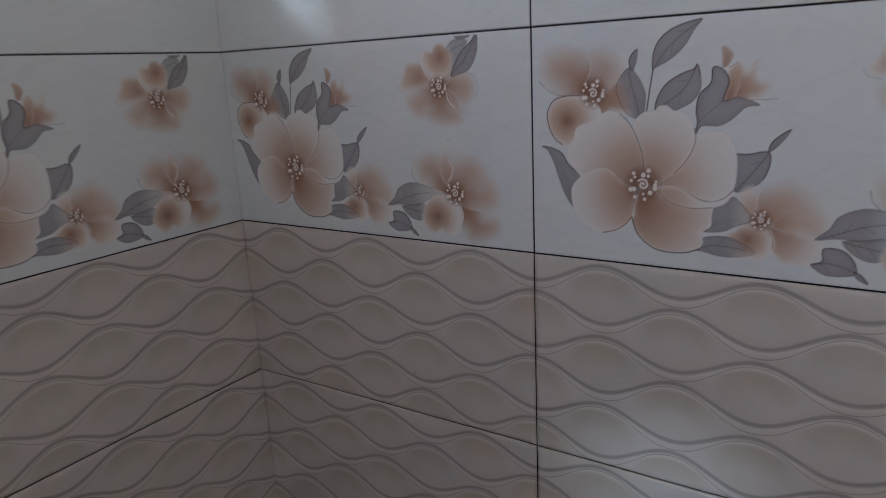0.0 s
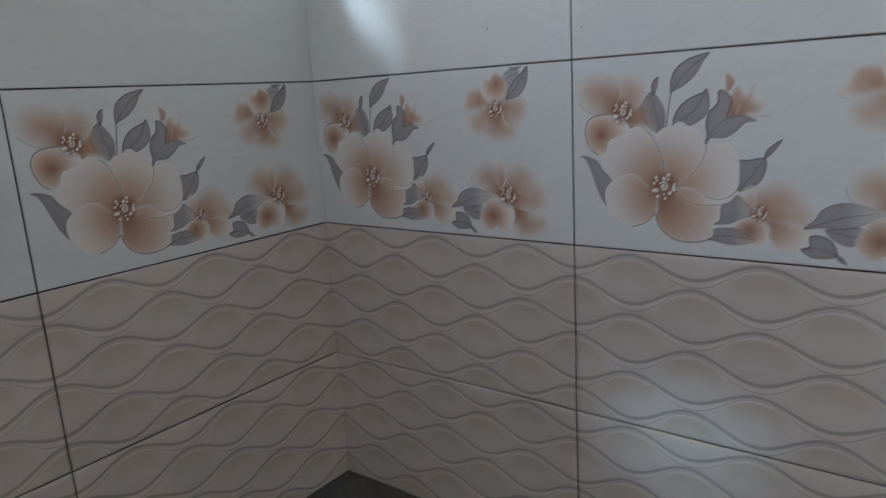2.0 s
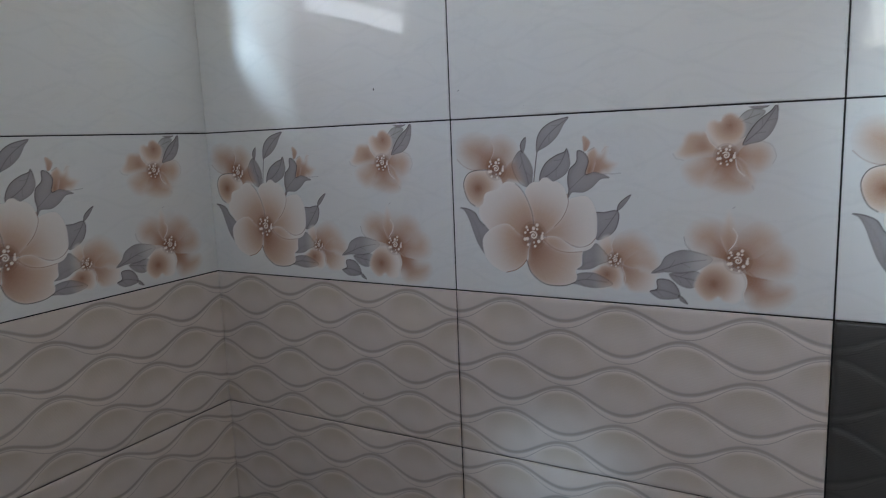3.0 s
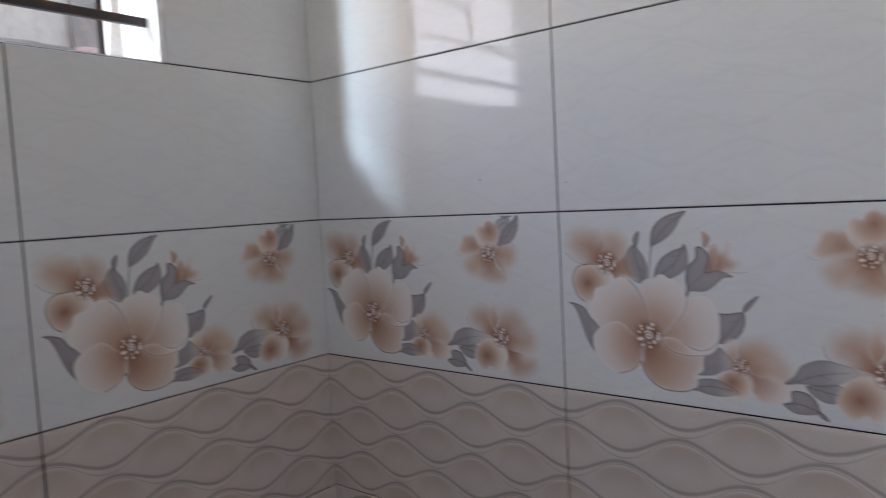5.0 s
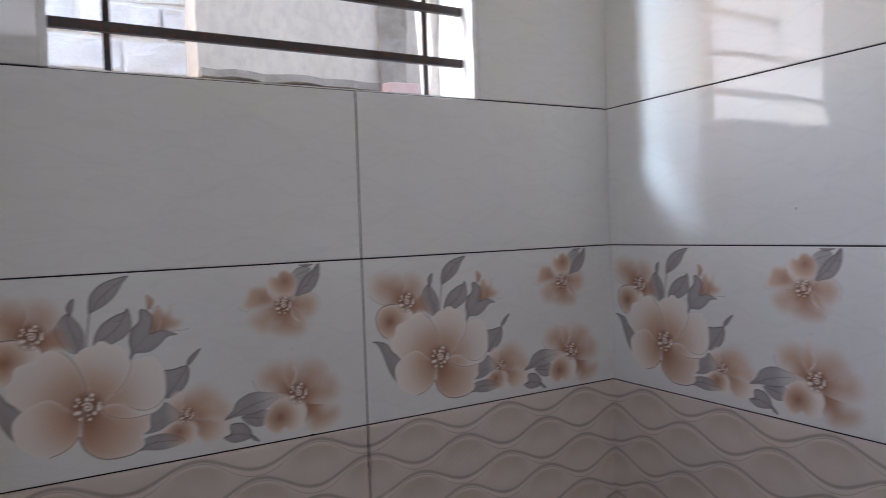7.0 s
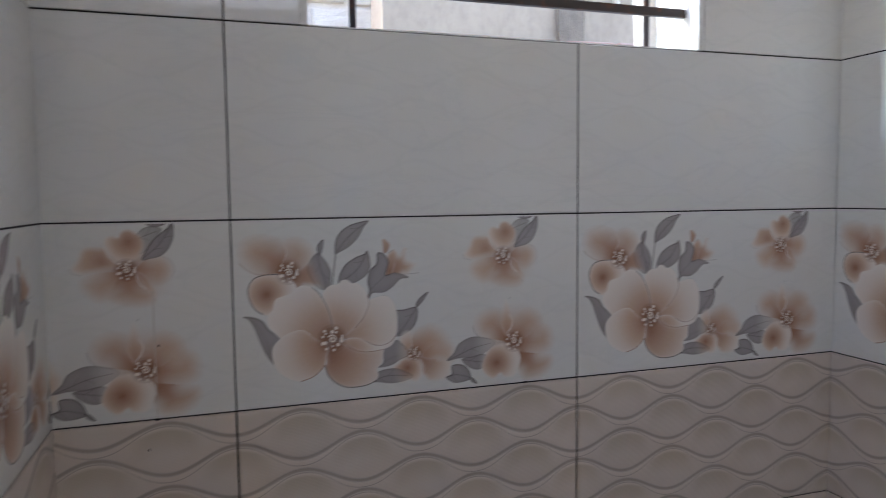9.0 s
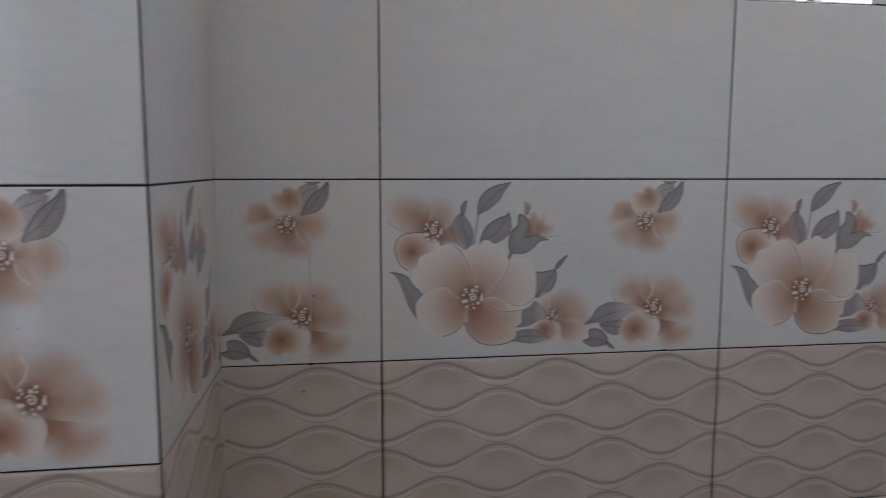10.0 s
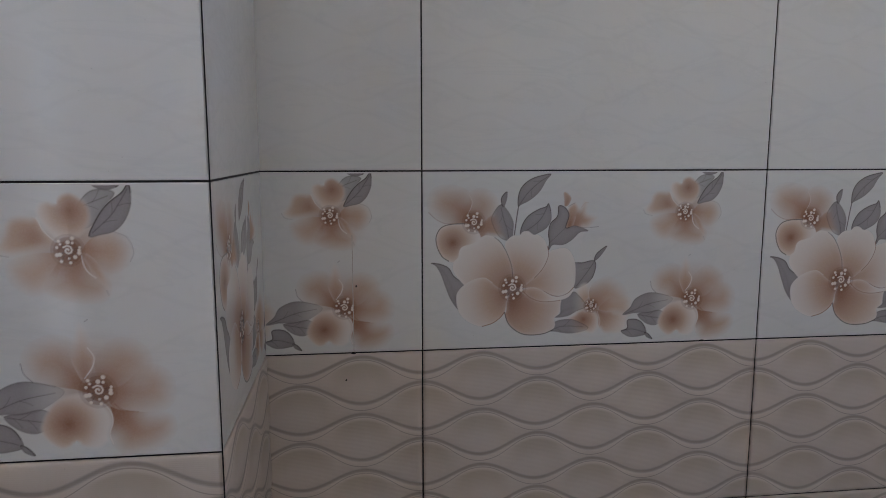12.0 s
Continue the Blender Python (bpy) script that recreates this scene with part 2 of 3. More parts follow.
for span in ((WEST, 0.16, 1.85, 2.13), (WEST, -2.27, 2.13, CEIL_Z), (-0.13, 0.16, 2.13, CEIL_Z), (-2.27, -0.13, 2.41, CEIL_Z)):
    add_box(south, *span[:2], SOUTH - 0.15, SOUTH, *span[2:])
wall_south = part("wall_south", south, PLASTER)
tagged(wall_south, "unseen plain white plastered wall with a high slot added for fill light", "wall", kind="structure")
floor = part("floor", box(WEST - 0.2, 0.2, -3.8, THICK, FLOOR_Z - 0.12, FLOOR_Z), CEMENT)
tagged(floor, "bare dark grey cement screed floor", "floor", kind="structure")
# Unseen ceiling, its height and white chosen for the light they spread.
ceiling = part("ceiling", box(WEST - 0.2, 0.2, -3.8, 0.2, CEIL_Z, CEIL_Z + 0.12), PLASTER)
tagged(ceiling, "unseen plain white plastered ceiling that bounces the fill light", "ceiling", kind="structure")


# ---- tiles ----
def tile_mesh(name, u0, u1, mat, v0=0.0, v1=TILE_H):
    """A flat tile with eased edges; its UV map is in metres on the whole tile, so a cut piece keeps its share of the pattern."""
    bm = bmesh.new()
    rings = []
    for inset, depth in ((0, -0.009), (0, -0.0011), (0.0005, -0.0003), (0.0014, 0)):
        rings.append([bm.verts.new((x, y, depth)) for x, y in (
            (u0 + inset, v0 + inset), (u1 - inset, v0 + inset), (u1 - inset, v1 - inset), (u0 + inset, v1 - inset))])
    for a, b in zip(rings, rings[1:]):
        for i in range(4):
            bm.faces.new((a[i], a[(i + 1) % 4], b[(i + 1) % 4], b[i]))
    bm.faces.new(rings[-1])
    uv = bm.loops.layers.uv.new("UVMap")
    for f in bm.faces:
        for l in f.loops:
            l[uv].uv = l.vert.co.x, l.vert.co.y
    return mesh_of(name, bm, mat)


def relief(u, v):
    """Height of a wave tile at u, v: pillows between the wave lines, with a groove along each line."""
    u_edge, v_edge = min(u, TILE_W - u), min(v, TILE_H - v)
    down, swing = TILE_H - v, math.cos(2 * math.pi * u / RIPPLE)
    lines = sorted(start + PITCH * j + amp * swing for start, amp in SETS for j in range(-1, 4))
    for a, b in zip(lines, lines[1:]):
        if a <= down < b:
            s, gap = (down - a) / (b - a), b - a
            pillow = 0.0022 * (gap / 0.083) * math.sin(math.pi * s ** 0.75) ** 0.8
            groove = 0.0008 * math.exp(-((down - a - 0.002) / 0.0035) ** 2) + 0.0004 * math.exp(-((b - down) / 0.003) ** 2)
            return (pillow - groove) * min(1.0, 0.25 + min(u_edge, v_edge) / 0.006)
    return 0.0


def wave_mesh(name, u0, u1, mat):
    nu, nv = max(8, round((u1 - u0) / 0.0046)), 100
    verts, faces = [], []
    for j in range(nv + 1):
        for i in range(nu + 1):
            u, v = u0 + (u1 - u0) * i / nu, TILE_H * j / nv
            edge = i in (0, nu) or j in (0, nv)
            verts.append((u, v, relief(u, min(max(v, 0.0005), TILE_H - 0.0005)) - (0.0006 if edge else 0)))
    row = nu + 1
    for j in range(nv):
        for i in range(nu):
            a = j * row + i
            faces.append((a, a + 1, a + row + 1, a + row))
    rim = [i for i in range(row)] + [j * row + nu for j in range(1, nv + 1)] + [nv * row + i for i in range(nu - 1, -1, -1)] + [j * row for j in range(nv - 1, 0, -1)]
    n0 = len(verts)
    verts += [(verts[i][0], verts[i][1], -0.009) for i in rim]
    for q in range(len(rim)):
        r = (q + 1) % len(rim)
        faces.append((rim[q], n0 + q, n0 + r, rim[r]))
    me = bpy.data.meshes.new(name)
    me.from_pydata(verts, [], faces)
    layer = me.uv_layers.new(name="UVMap")
    flat = np.array(verts)[:, :2]
    index = np.zeros(len(me.loops), dtype=np.int32)
    me.loops.foreach_get("vertex_index", index)
    layer.data.foreach_set("uv", flat[index].ravel())
    me.polygons.foreach_set("use_smooth", [True] * (nu * nv) + [False] * len(rim))
    me.materials.append(mat)
    me.update()
    return me


# ---- the floral print of the band tiles ----
CREAM, WHITE, PEACH = np.array((0.79, 0.69, 0.62)), np.array((0.83, 0.775, 0.735)), np.array((0.60, 0.405, 0.30))
BROWN, GREY, DARK = np.array((0.31, 0.125, 0.065)), np.array((0.365, 0.33, 0.335)), np.array((0.085, 0.066, 0.062))


def outline(text, closed=True, steps=6):
    """A smooth line through points given in millimetres on the tile."""
    p = np.array([[float(n) for n in q.split(",")] for q in text.split()])
    p = np.vstack((p[-1:], p, p[:2])) if closed else np.vstack((2 * p[:1] - p[1:2], p, 2 * p[-1:] - p[-2:-1]))
    f = (np.arange(steps) / steps)[:, None]
    rows = [0.5 * (2 * b + (c - a) * f + (2 * a - 5 * b + 4 * c - d) * f ** 2 + (3 * b - a - 3 * c + d) * f ** 3) for a, b, c, d in zip(p, p[1:], p[2:], p[3:])]
    return np.vstack(rows + ([] if closed else [p[-2:-1]]))


class Art:
    """The inks of a tile on a grid of one millimetre."""

    def __init__(self):
        self.y, self.x = np.mgrid[0:302, 0:601].astype(float)
        self.rgb = np.zeros((302, 601, 3))
        self.alpha = np.zeros((302, 601))
        self.wild = np.random.default_rng(4).normal(size=(302, 601))

    def window(self, p, margin):
        x0, y0 = np.maximum(np.floor(p.min(0) - margin), 0).astype(int)
        x1, y1 = np.ceil(p.max(0) + margin).astype(int) + 1
        return slice(y0, min(y1, 302)), slice(x0, min(x1, 601))

    def away(self, w, p, closed):
        """Distance to a line, and whether the place lies inside it."""
        x, y = self.x[w], self.y[w]
        best, inside = np.full(x.shape, 1e9), np.zeros(x.shape, dtype=bool)
        for (ax, ay), (bx, by) in zip(p, np.roll(p, -1, 0) if closed else p[1:]):
            dx, dy = bx - ax, by - ay
            f = np.clip(((x - ax) * dx + (y - ay) * dy) / max(dx * dx + dy * dy, 1e-9), 0, 1)
            best = np.minimum(best, np.hypot(x - ax - f * dx, y - ay - f * dy))
            if closed and by != ay:
                inside ^= ((ay > y) != (by > y)) & (x < ax + (y - ay) * dx / dy)
        return best, inside

    def over(self, w, colour, a):
        a = np.clip(a, 0, 1)
        under = self.alpha[w] * (1 - a)
        total = a + under
        self.rgb[w] = (colour * a[..., None] + self.rgb[w] * under[..., None]) / np.maximum(total, 1e-6)[..., None]
        self.alpha[w] = total

    def stroke(self, text, width, colour, strength):
        p = outline(text, False) if isinstance(text, str) else np.array(text)
        w = self.window(p, 4)
        d, _ = self.away(w, p, False)
        self.over(w, np.broadcast_to(colour, d.shape + (3,)), 1.25 * strength * np.clip(1 - (d - width / 2 + 0.5) / 1.1, 0, 1))

    def dot(self, x, y, r, colour, strength=1.0):
        w = self.window(np.array([(x, y)]), r + 2)
        d = np.hypot(self.x[w] - x, self.y[w] - y)
        self.over(w, np.broadcast_to(colour, d.shape + (3,)), strength * np.clip((r - d) / 1.0 + 0.5, 0, 1))


def smooth(x):
    x = np.clip(x, 0, 1)
    return x * x * (3 - 2 * x)


def petal(art, heart, text, reach, brown, fade):
    """A petal, brown round its heart over the given reach and paler to its rim, that melts into the tile over the last millimetres."""
    p = outline(text)
    w = art.window(p, 2)
    d, inside = art.away(w, p, True)
    d = np.where(inside, d, -d)
    x, y = art.x[w] - heart[0], art.y[w] - heart[1]
    r, turn = np.hypot(x, y), np.arctan2(y, x)
    fibre = 1 + 0.015 * np.sin(turn * 31 + heart[0]) + 0.012 * np.sin(turn * 53 + 1.7)
    spread = 1.2 / (1.5 if fade >= 15 else 1.2 if fade > 3 else 1)
    tone = brown * np.exp(-(spread * r * fibre / reach) ** 1.25)
    tone = np.clip(tone + 0.012 * art.wild[w], 0, 1)[..., None]
    shade = np.where(tone < 0.45, CREAM + (PEACH - CREAM) * tone / 0.45, PEACH + (BROWN - PEACH) * (tone - 0.45) / 0.55)
    pale = (0.8 * smooth(r / reach - 0.55) + 0.35 * np.exp(-np.maximum(d, 0) / 3))[..., None] * (fade < 15)
    shade = shade + (WHITE - shade) * np.clip(pale, 0, 0.9)
    ink = 0.96 * np.clip(d / 1.2 + 0.5, 0, 1)
    if fade > 3:
        out = np.hypot(*(p - np.array(heart)).T)
        rim, _ = art.away(w, np.roll(p, -int(out.argmin()), 0)[np.roll(out, -int(out.argmin())) > 0.5 * out.max()], False)
        ink = ink * (0.12 + 0.88 * smooth(rim / (1.1 * fade)) ** 0.7)
    art.over(w, shade, ink)


def leaf(art, text, rib, veins=2, melt=None, ink=0.95):
    """A grey leaf with a dark rim, a midrib and side veins; melt: the way in which its ink thins out."""
    p = outline(text)
    w = art.window(p, 2)
    d, inside = art.away(w, p, True)
    d = np.where(inside, d, -d)
    m = outline(rib, False)
    along = m[-1] - m[0]
    f = ((art.x[w] - m[0][0]) * along[0] + (art.y[w] - m[0][1]) * along[1]) / along.dot(along)
    beside, _ = art.away(w, m, False)
    depth = (0.30 * np.exp(-np.maximum(d, 0) / 3.5) + 0.16 * np.exp(-beside / 3) + 0.10 * smooth(f))[..., None]
    a = ink * np.clip(d / 1.2 + 0.5, 0, 1)
    rim = 0.72
    if melt:
        span = (art.x[w] - p[:, 0].mean()) * melt[0] + (art.y[w] - p[:, 1].mean()) * melt[1]
        reach = (p - p.mean(0)).dot(np.array(melt)).max()
        a = a * (1 - 0.75 * smooth(span / reach))
        rim = 0.35
    art.over(w, GREY + (DARK - GREY) * np.clip(depth, 0, 1), a)
    half = len(p) // 2
    art.stroke(p[: half + 1], 1.1, DARK, rim * 1.15)
    art.stroke(p[half:], 0.8, DARK, rim * 0.6)
    if veins:
        art.stroke(m[1:-1], 0.7, DARK, 0.5)
    for q in range(veins):
        k = int(len(m) * (0.25 + 0.5 * q / veins))
        way = along / np.hypot(*along)
        side = np.array((-way[1], way[0])) * (1 if q % 2 else -1)
        art.stroke([m[k], m[k] + way * 6 + side * 4, m[k] + way * 11 + side * 9], 0.5, DARK, 0.4)


def haze(art, centre, radius):
    """The soft brown breath of colour under the petals of a small flower."""
    w = art.window(np.array([centre], dtype=float), radius)
    r = np.hypot(art.x[w] - centre[0], (art.y[w] - centre[1]) * 1.1) / radius
    tone = np.exp(-(2.2 * r) ** 1.3)[..., None]
    art.over(w, PEACH + (BROWN - PEACH) * tone * 0.8, 0.85 * smooth(1 - r) ** 0.9)


def stamens(art, centre, radius):
    cx, cy = centre
    for r, strength in ((1.35, 0.25), (1.1, 0.45), (0.8, 0.6)):
        art.dot(cx, cy, radius * r, 0.7 * BROWN + 0.3 * DARK, strength)
    for i in range(15):
        a = 2 * math.pi * i / 15 + 0.2 * math.sin(i * 4.1)
        far = radius * (0.86 + 0.2 * math.sin(i * 2.7))
        x, y = cx + far * math.cos(a), cy + far * math.sin(a)
        art.stroke([(cx + 0.5 * (x - cx), cy + 0.5 * (y - cy)), (x, y)], 0.5, DARK, 0.5)
        art.dot(x, y, radius * (0.135 + 0.035 * math.sin(i * 5.0)), np.array((0.86, 0.77, 0.69)))
    art.stroke([(cx + radius * (0.06 + 0.033 * i) * math.cos(0.8 * i), cy + radius * (0.06 + 0.033 * i) * math.sin(0.8 * i)) for i in range(12)], radius * 0.11, np.array((0.86, 0.77, 0.69)), 0.95)


def floral_art():
    art = Art()
    # bud in its calyx
    petal(art, (248, 211), "242,206 245,224 247,236 252,247 261,247 268,240 273,253 281,248 280,232 291,227 299,222 283,206 268,205 251,205", reach=46, brown=0.95, fade=13)
    petal(art, (241, 236), "238,265 239,254 240,243 246,244 251,254 249,260 242,266", reach=60, brown=0.95, fade=3)
    petal(art, (248, 211), "244,206 245,225 245,238 251,245 258,249 263,240 261,227 257,213 253,205", reach=42, brown=0.9, fade=5)
    art.stroke("258,248 252,245 247,242", 0.8, DARK, 0.4)
    art.stroke("269,240 276,248 281,248", 0.6, PEACH, 0.5)
    art.stroke("272,206 287,206 300,207", 0.7, GREY, 0.7)
    leaf(art, "213,169 215,181 213,195 216,213 228,226 230,243 241,240 248,227 243,206 257,209 270,206 282,200 268,198 254,185 239,177 221,177 215,169", "230,243 226,224 215,199 215,179 213,169", veins=0)
    art.stroke("243,206 231,195 217,182", 0.8, DARK, 0.35)
    # upper left flower
    haze(art, (80, 225), 62)
    petal(art, (85, 217), "76,261 96,275 116,267 127,250 120,230 100,220 86,219", reach=56, brown=0.85, fade=40)
    petal(art, (85, 217), "82,215 64,216 43,215 25,221 10,236 7,254 15,272 34,280 59,278 77,268 82,250 79,233", reach=70, brown=0.95, fade=34)
    art.stroke("10,234 23,222 41,215 70,216", 0.8, BROWN, 0.55)
    art.stroke("77,264 82,252 80,241 74,229", 0.7, WHITE, 0.6)
    petal(art, (85, 217), "95,214 114,229 130,246 138,225 145,187 129,190 107,194 97,191 86,208", reach=75, brown=0.95, fade=9)
    petal(art, (50, 183), "70,216 46,214 30,208 22,193 23,176 32,160 47,150 57,153 64,172 79,179 91,182 97,191 91,204 82,212", reach=31, brown=0.98, fade=2)
    art.stroke("70,215 46,214 30,208 22,193 24,176 32,160 43,152", 1.3, DARK, 0.75)
    leaf(art, "144,185 129,192 118,211 116,227 130,246 143,235 152,217 152,200 150,187", "130,245 136,221 142,203 145,186", melt=(-1, -0.4))
    leaf(art, "133,244 131,255 135,263 141,267 140,254 136,243", "140,266 135,255 134,244", veins=0)
    stamens(art, (85, 217), 15)
    # leaves round the large flower
    art.stroke("161,245 158,225 154,193", 1.6, DARK, 0.75)
    leaf(art, "160,244 161,264 169,279 185,290 207,296 215,296 207,286 197,269 182,255 165,246", "215,296 193,281 175,264 161,244")
    leaf(art, "165,195 167,210 177,226 194,237 208,242 212,247 216,235 217,220 209,206 194,197 187,195 176,199", "212,246 201,224 187,210 165,196")
    leaf(art, "14,149 29,147 43,140 52,126 69,111 59,96 56,86 60,68 47,86 38,108 30,130 22,144", "15,148 32,137 47,111 59,71", veins=0)
    leaf(art, "256,143 274,145 294,148 297,135 291,117 279,106 261,101 259,121", "295,147 285,132 274,117 262,102", veins=1)
    leaf(art, "295,148 297,158 306,167 316,173 311,164 303,154", "316,173 303,159 295,148", veins=0)
    # small low flower
    haze(art, (298, 74), 48)
    petal(art, (291, 69), "274,75 263,94 271,108 284,110 288,96 287,83", reach=30, brown=0.75, fade=8)
    petal(art, (291, 69), "287,83 292,106 318,121 345,108 358,86 347,65 309,66", reach=46, brown=0.75, fade=30)
    petal(art, (291, 69), "306,66 335,87 362,81 366,54 348,44 315,58", reach=42, brown=0.85, fade=20)
    art.stroke("289,76 286,93 290,105", 0.7, WHITE, 0.5)
    petal(art, (300, 61), "300,62 320,58 347,55 359,48 357,30 349,18 327,16 313,20 305,35 305,48", reach=44, brown=0.95, fade=8)
    petal(art, (278, 45), "287,62 267,57 248,47 251,34 265,18 281,22 295,18 306,30 303,50 296,60", reach=22, brown=0.9, fade=6)
    art.stroke("303,58 308,40 304,24", 0.7, WHITE, 0.55)
    leaf(art, "237,80 258,94 269,87 282,69 267,61 250,52 227,50 237,58", "227,50 250,64 280,69", veins=0, melt=(1, 0))
    leaf(art, "217,27 228,42 250,46 265,43 287,30 273,23 251,21 228,25", "217,27 243,34 285,31", veins=2, melt=(1, 0))
    stamens(art, (291, 69), 10)
    # the large flower
    petal(art, (152, 103), "163,107 190,121 203,135 211,151 214,164 225,169 243,171 254,162 261,143 262,117 259,103 249,93 234,88 219,90 208,96 196,101 174,103", reach=74, brown=0.9, fade=2)
    art.stroke("174,103 196,101 208,96 219,90 234,87 249,92 259,102", 1.0, BROWN, 0.7)
    petal(art, (152, 103), "152,107 153,123 148,149 138,175 144,188 154,194 163,194 169,200 178,201 187,195 196,194 206,186 211,175 214,161 210,148 203,135 190,121 170,105", reach=66, brown=0.9, fade=2)
    art.stroke("212,174 214,161 210,147 202,133 190,120", 0.9, BROWN, 0.7)
    petal(art, (152, 103), "153,120 150,142 142,164 132,181 122,191 107,195 97,191 89,183 79,180 66,176 61,169 59,158 52,151 50,140 54,129 66,114 79,103 112,95 141,98", reach=74, brown=0.95, fade=2)
    art.stroke("153,120 150,142 142,164 132,181 121,191", 1.1, DARK, 0.6)
    petal(art, (147, 94), "144,89 137,100 126,106 115,115 104,122 90,120 75,114 65,107 57,96 56,82 61,63 72,50 87,41 101,38 118,43 131,52 139,62 142,76", reach=62, brown=0.95, fade=2)
    art.stroke("101,38 118,43 131,52 139,62", 1.1, BROWN, 0.8)
    art.stroke("117,114 104,122 88,120 74,114", 0.7, WHITE, 0.7)
    petal(art, (147, 83), "142,65 140,57 145,44 157,31 172,23 190,20 209,22 224,29 228,38 226,48 235,58 237,73 236,81 215,78 197,80 182,88 167,97 152,96 143,80", reach=84, brown=1.0, fade=2)
    art.stroke("139,61 145,43 157,30 172,22 190,20 209,22 224,28", 1.4, DARK, 0.75)
    petal(art, (182, 88), "167,96 174,102 189,103 202,99 213,92 227,86 245,89 259,98 251,86 236,80 215,78 197,79 182,87", reach=36, brown=0.6, fade=1)
    art.stroke("168,97 174,102 189,103 202,99 214,91 227,86 245,89 258,97", 0.9, WHITE, 0.55)
    art.stroke("171,97 182,87 197,80 215,78 236,80", 1.0, BROWN, 0.65)
    stamens(art, (152, 104), 18)
    # lower right flower
    haze(art, (480, 84), 74)
    petal(art, (474, 76), "472,110 494,135 519,131 532,114 527,92 501,82 483,78", reach=62, brown=0.8, fade=36)
    petal(art, (474, 76), "485,76 501,83 528,105 552,93 554,63 534,49 491,54", reach=62, brown=0.9, fade=32)
    petal(art, (466, 80), "464,76 451,79 431,83 408,88 397,110 405,130 429,141 450,136 464,117 465,95", reach=58, brown=0.9, fade=30)
    art.stroke("397,110 400,98 408,89", 0.8, GREY, 0.8)
    art.stroke("465,154 468,156", 0.8, GREY, 0.6)
    petal(art, (466, 88), "449,110 450,132 458,154 468,143 472,113 467,95 460,86", reach=46, brown=0.8, fade=12)
    art.stroke("466,125 472,115 470,104 464,95 461,91", 1.1, WHITE, 0.9)
    petal(art, (485, 57), "477,67 490,56 514,51 549,47 553,25 532,6 501,1 487,11 482,27 487,42 485,57", reach=58, brown=0.95, fade=24)
    art.stroke("490,61 498,54 514,51", 0.8, BROWN, 0.5)
    leaf(art, "349,51 362,64 371,79 393,89 416,87 439,77 417,59 399,53 372,54", "349,51 372,60 398,70 436,77", veins=3, melt=(1, 0))
    leaf(art, "376,51 395,54 417,57 433,42 415,33 403,31 388,37", "376,51 395,47 430,41", veins=3, melt=(1, 0))
    leaf(art, "347,22 358,27 358,41 374,42 386,34 393,17 381,12 364,11 353,16", "347,22 366,25 392,18", veins=1)
    leaf(art, "390,18 397,15 404,6 394,10", "391,17 403,7", veins=0)
    petal(art, (441, 40), "462,76 436,72 421,59 411,37 417,22 431,11 442,14 448,21 454,13 470,10 481,17 483,27 487,40 485,53 474,67", reach=27, brown=0.95, fade=5)
    art.stroke("475,66 485,53 487,41 483,27 486,15", 1.1, WHITE, 0.9)
    stamens(art, (474, 77), 15)
    # upper right flower
    haze(art, (456, 226), 68)
    petal(art, (454, 230), "443,227 413,227 391,217 394,197 412,183 430,187 444,209", reach=50, brown=0.75, fade=22)
    petal(art, (454, 230), "449,223 437,209 428,189 442,179 469,173 491,177 495,197 478,209 468,225", reach=56, brown=0.9, fade=24)
    petal(art, (458, 230), "468,230 480,245 499,251 514,244 520,230 514,214 496,205 474,219", reach=50, brown=0.8, fade=20)
    art.stroke("501,250 514,244 520,229 516,218", 0.7, GREY, 0.5)
    art.stroke("490,187 492,182", 0.7, GREY, 0.5)
    petal(art, (462, 225), "467,226 474,212 479,201 492,187 492,198 484,216 473,227", reach=44, brown=0.85, fade=6)
    art.stroke("467,225 469,214 473,207 480,201", 1.1, WHITE, 0.85)
    petal(art, (422, 245), "445,238 432,251 425,264 415,268 401,268 393,261 389,250 379,237 383,228 395,225 414,229 440,233", reach=36, brown=0.72, fade=10)
    art.stroke("379,235 384,228 395,225", 0.7, GREY, 0.55)
    leaf(art, "465,273 476,290 489,295 504,291 493,277 481,259 470,255", "465,275 482,282 500,289", veins=2, melt=(-1, -0.3), ink=0.75)
    petal(art, (458, 273), "444,240 433,252 424,269 427,281 437,284 446,280 448,289 459,293 470,287 478,279 480,266 476,255 468,245 454,240", reach=26, brown=0.85, fade=6)
    art.stroke("443,240 432,251 425,266", 0.9, WHITE, 0.8)
    leaf(art, "476,246 486,266 497,280 511,291 519,300 520,280 513,262 502,251 487,247", "476,246 498,266 508,280 519,298", veins=3)
    leaf(art, "482,301 496,302 509,300 500,295 488,296", "482,300 496,298 509,300", veins=0)
    stamens(art, (454, 231), 13)
    return art


MESHES = {}


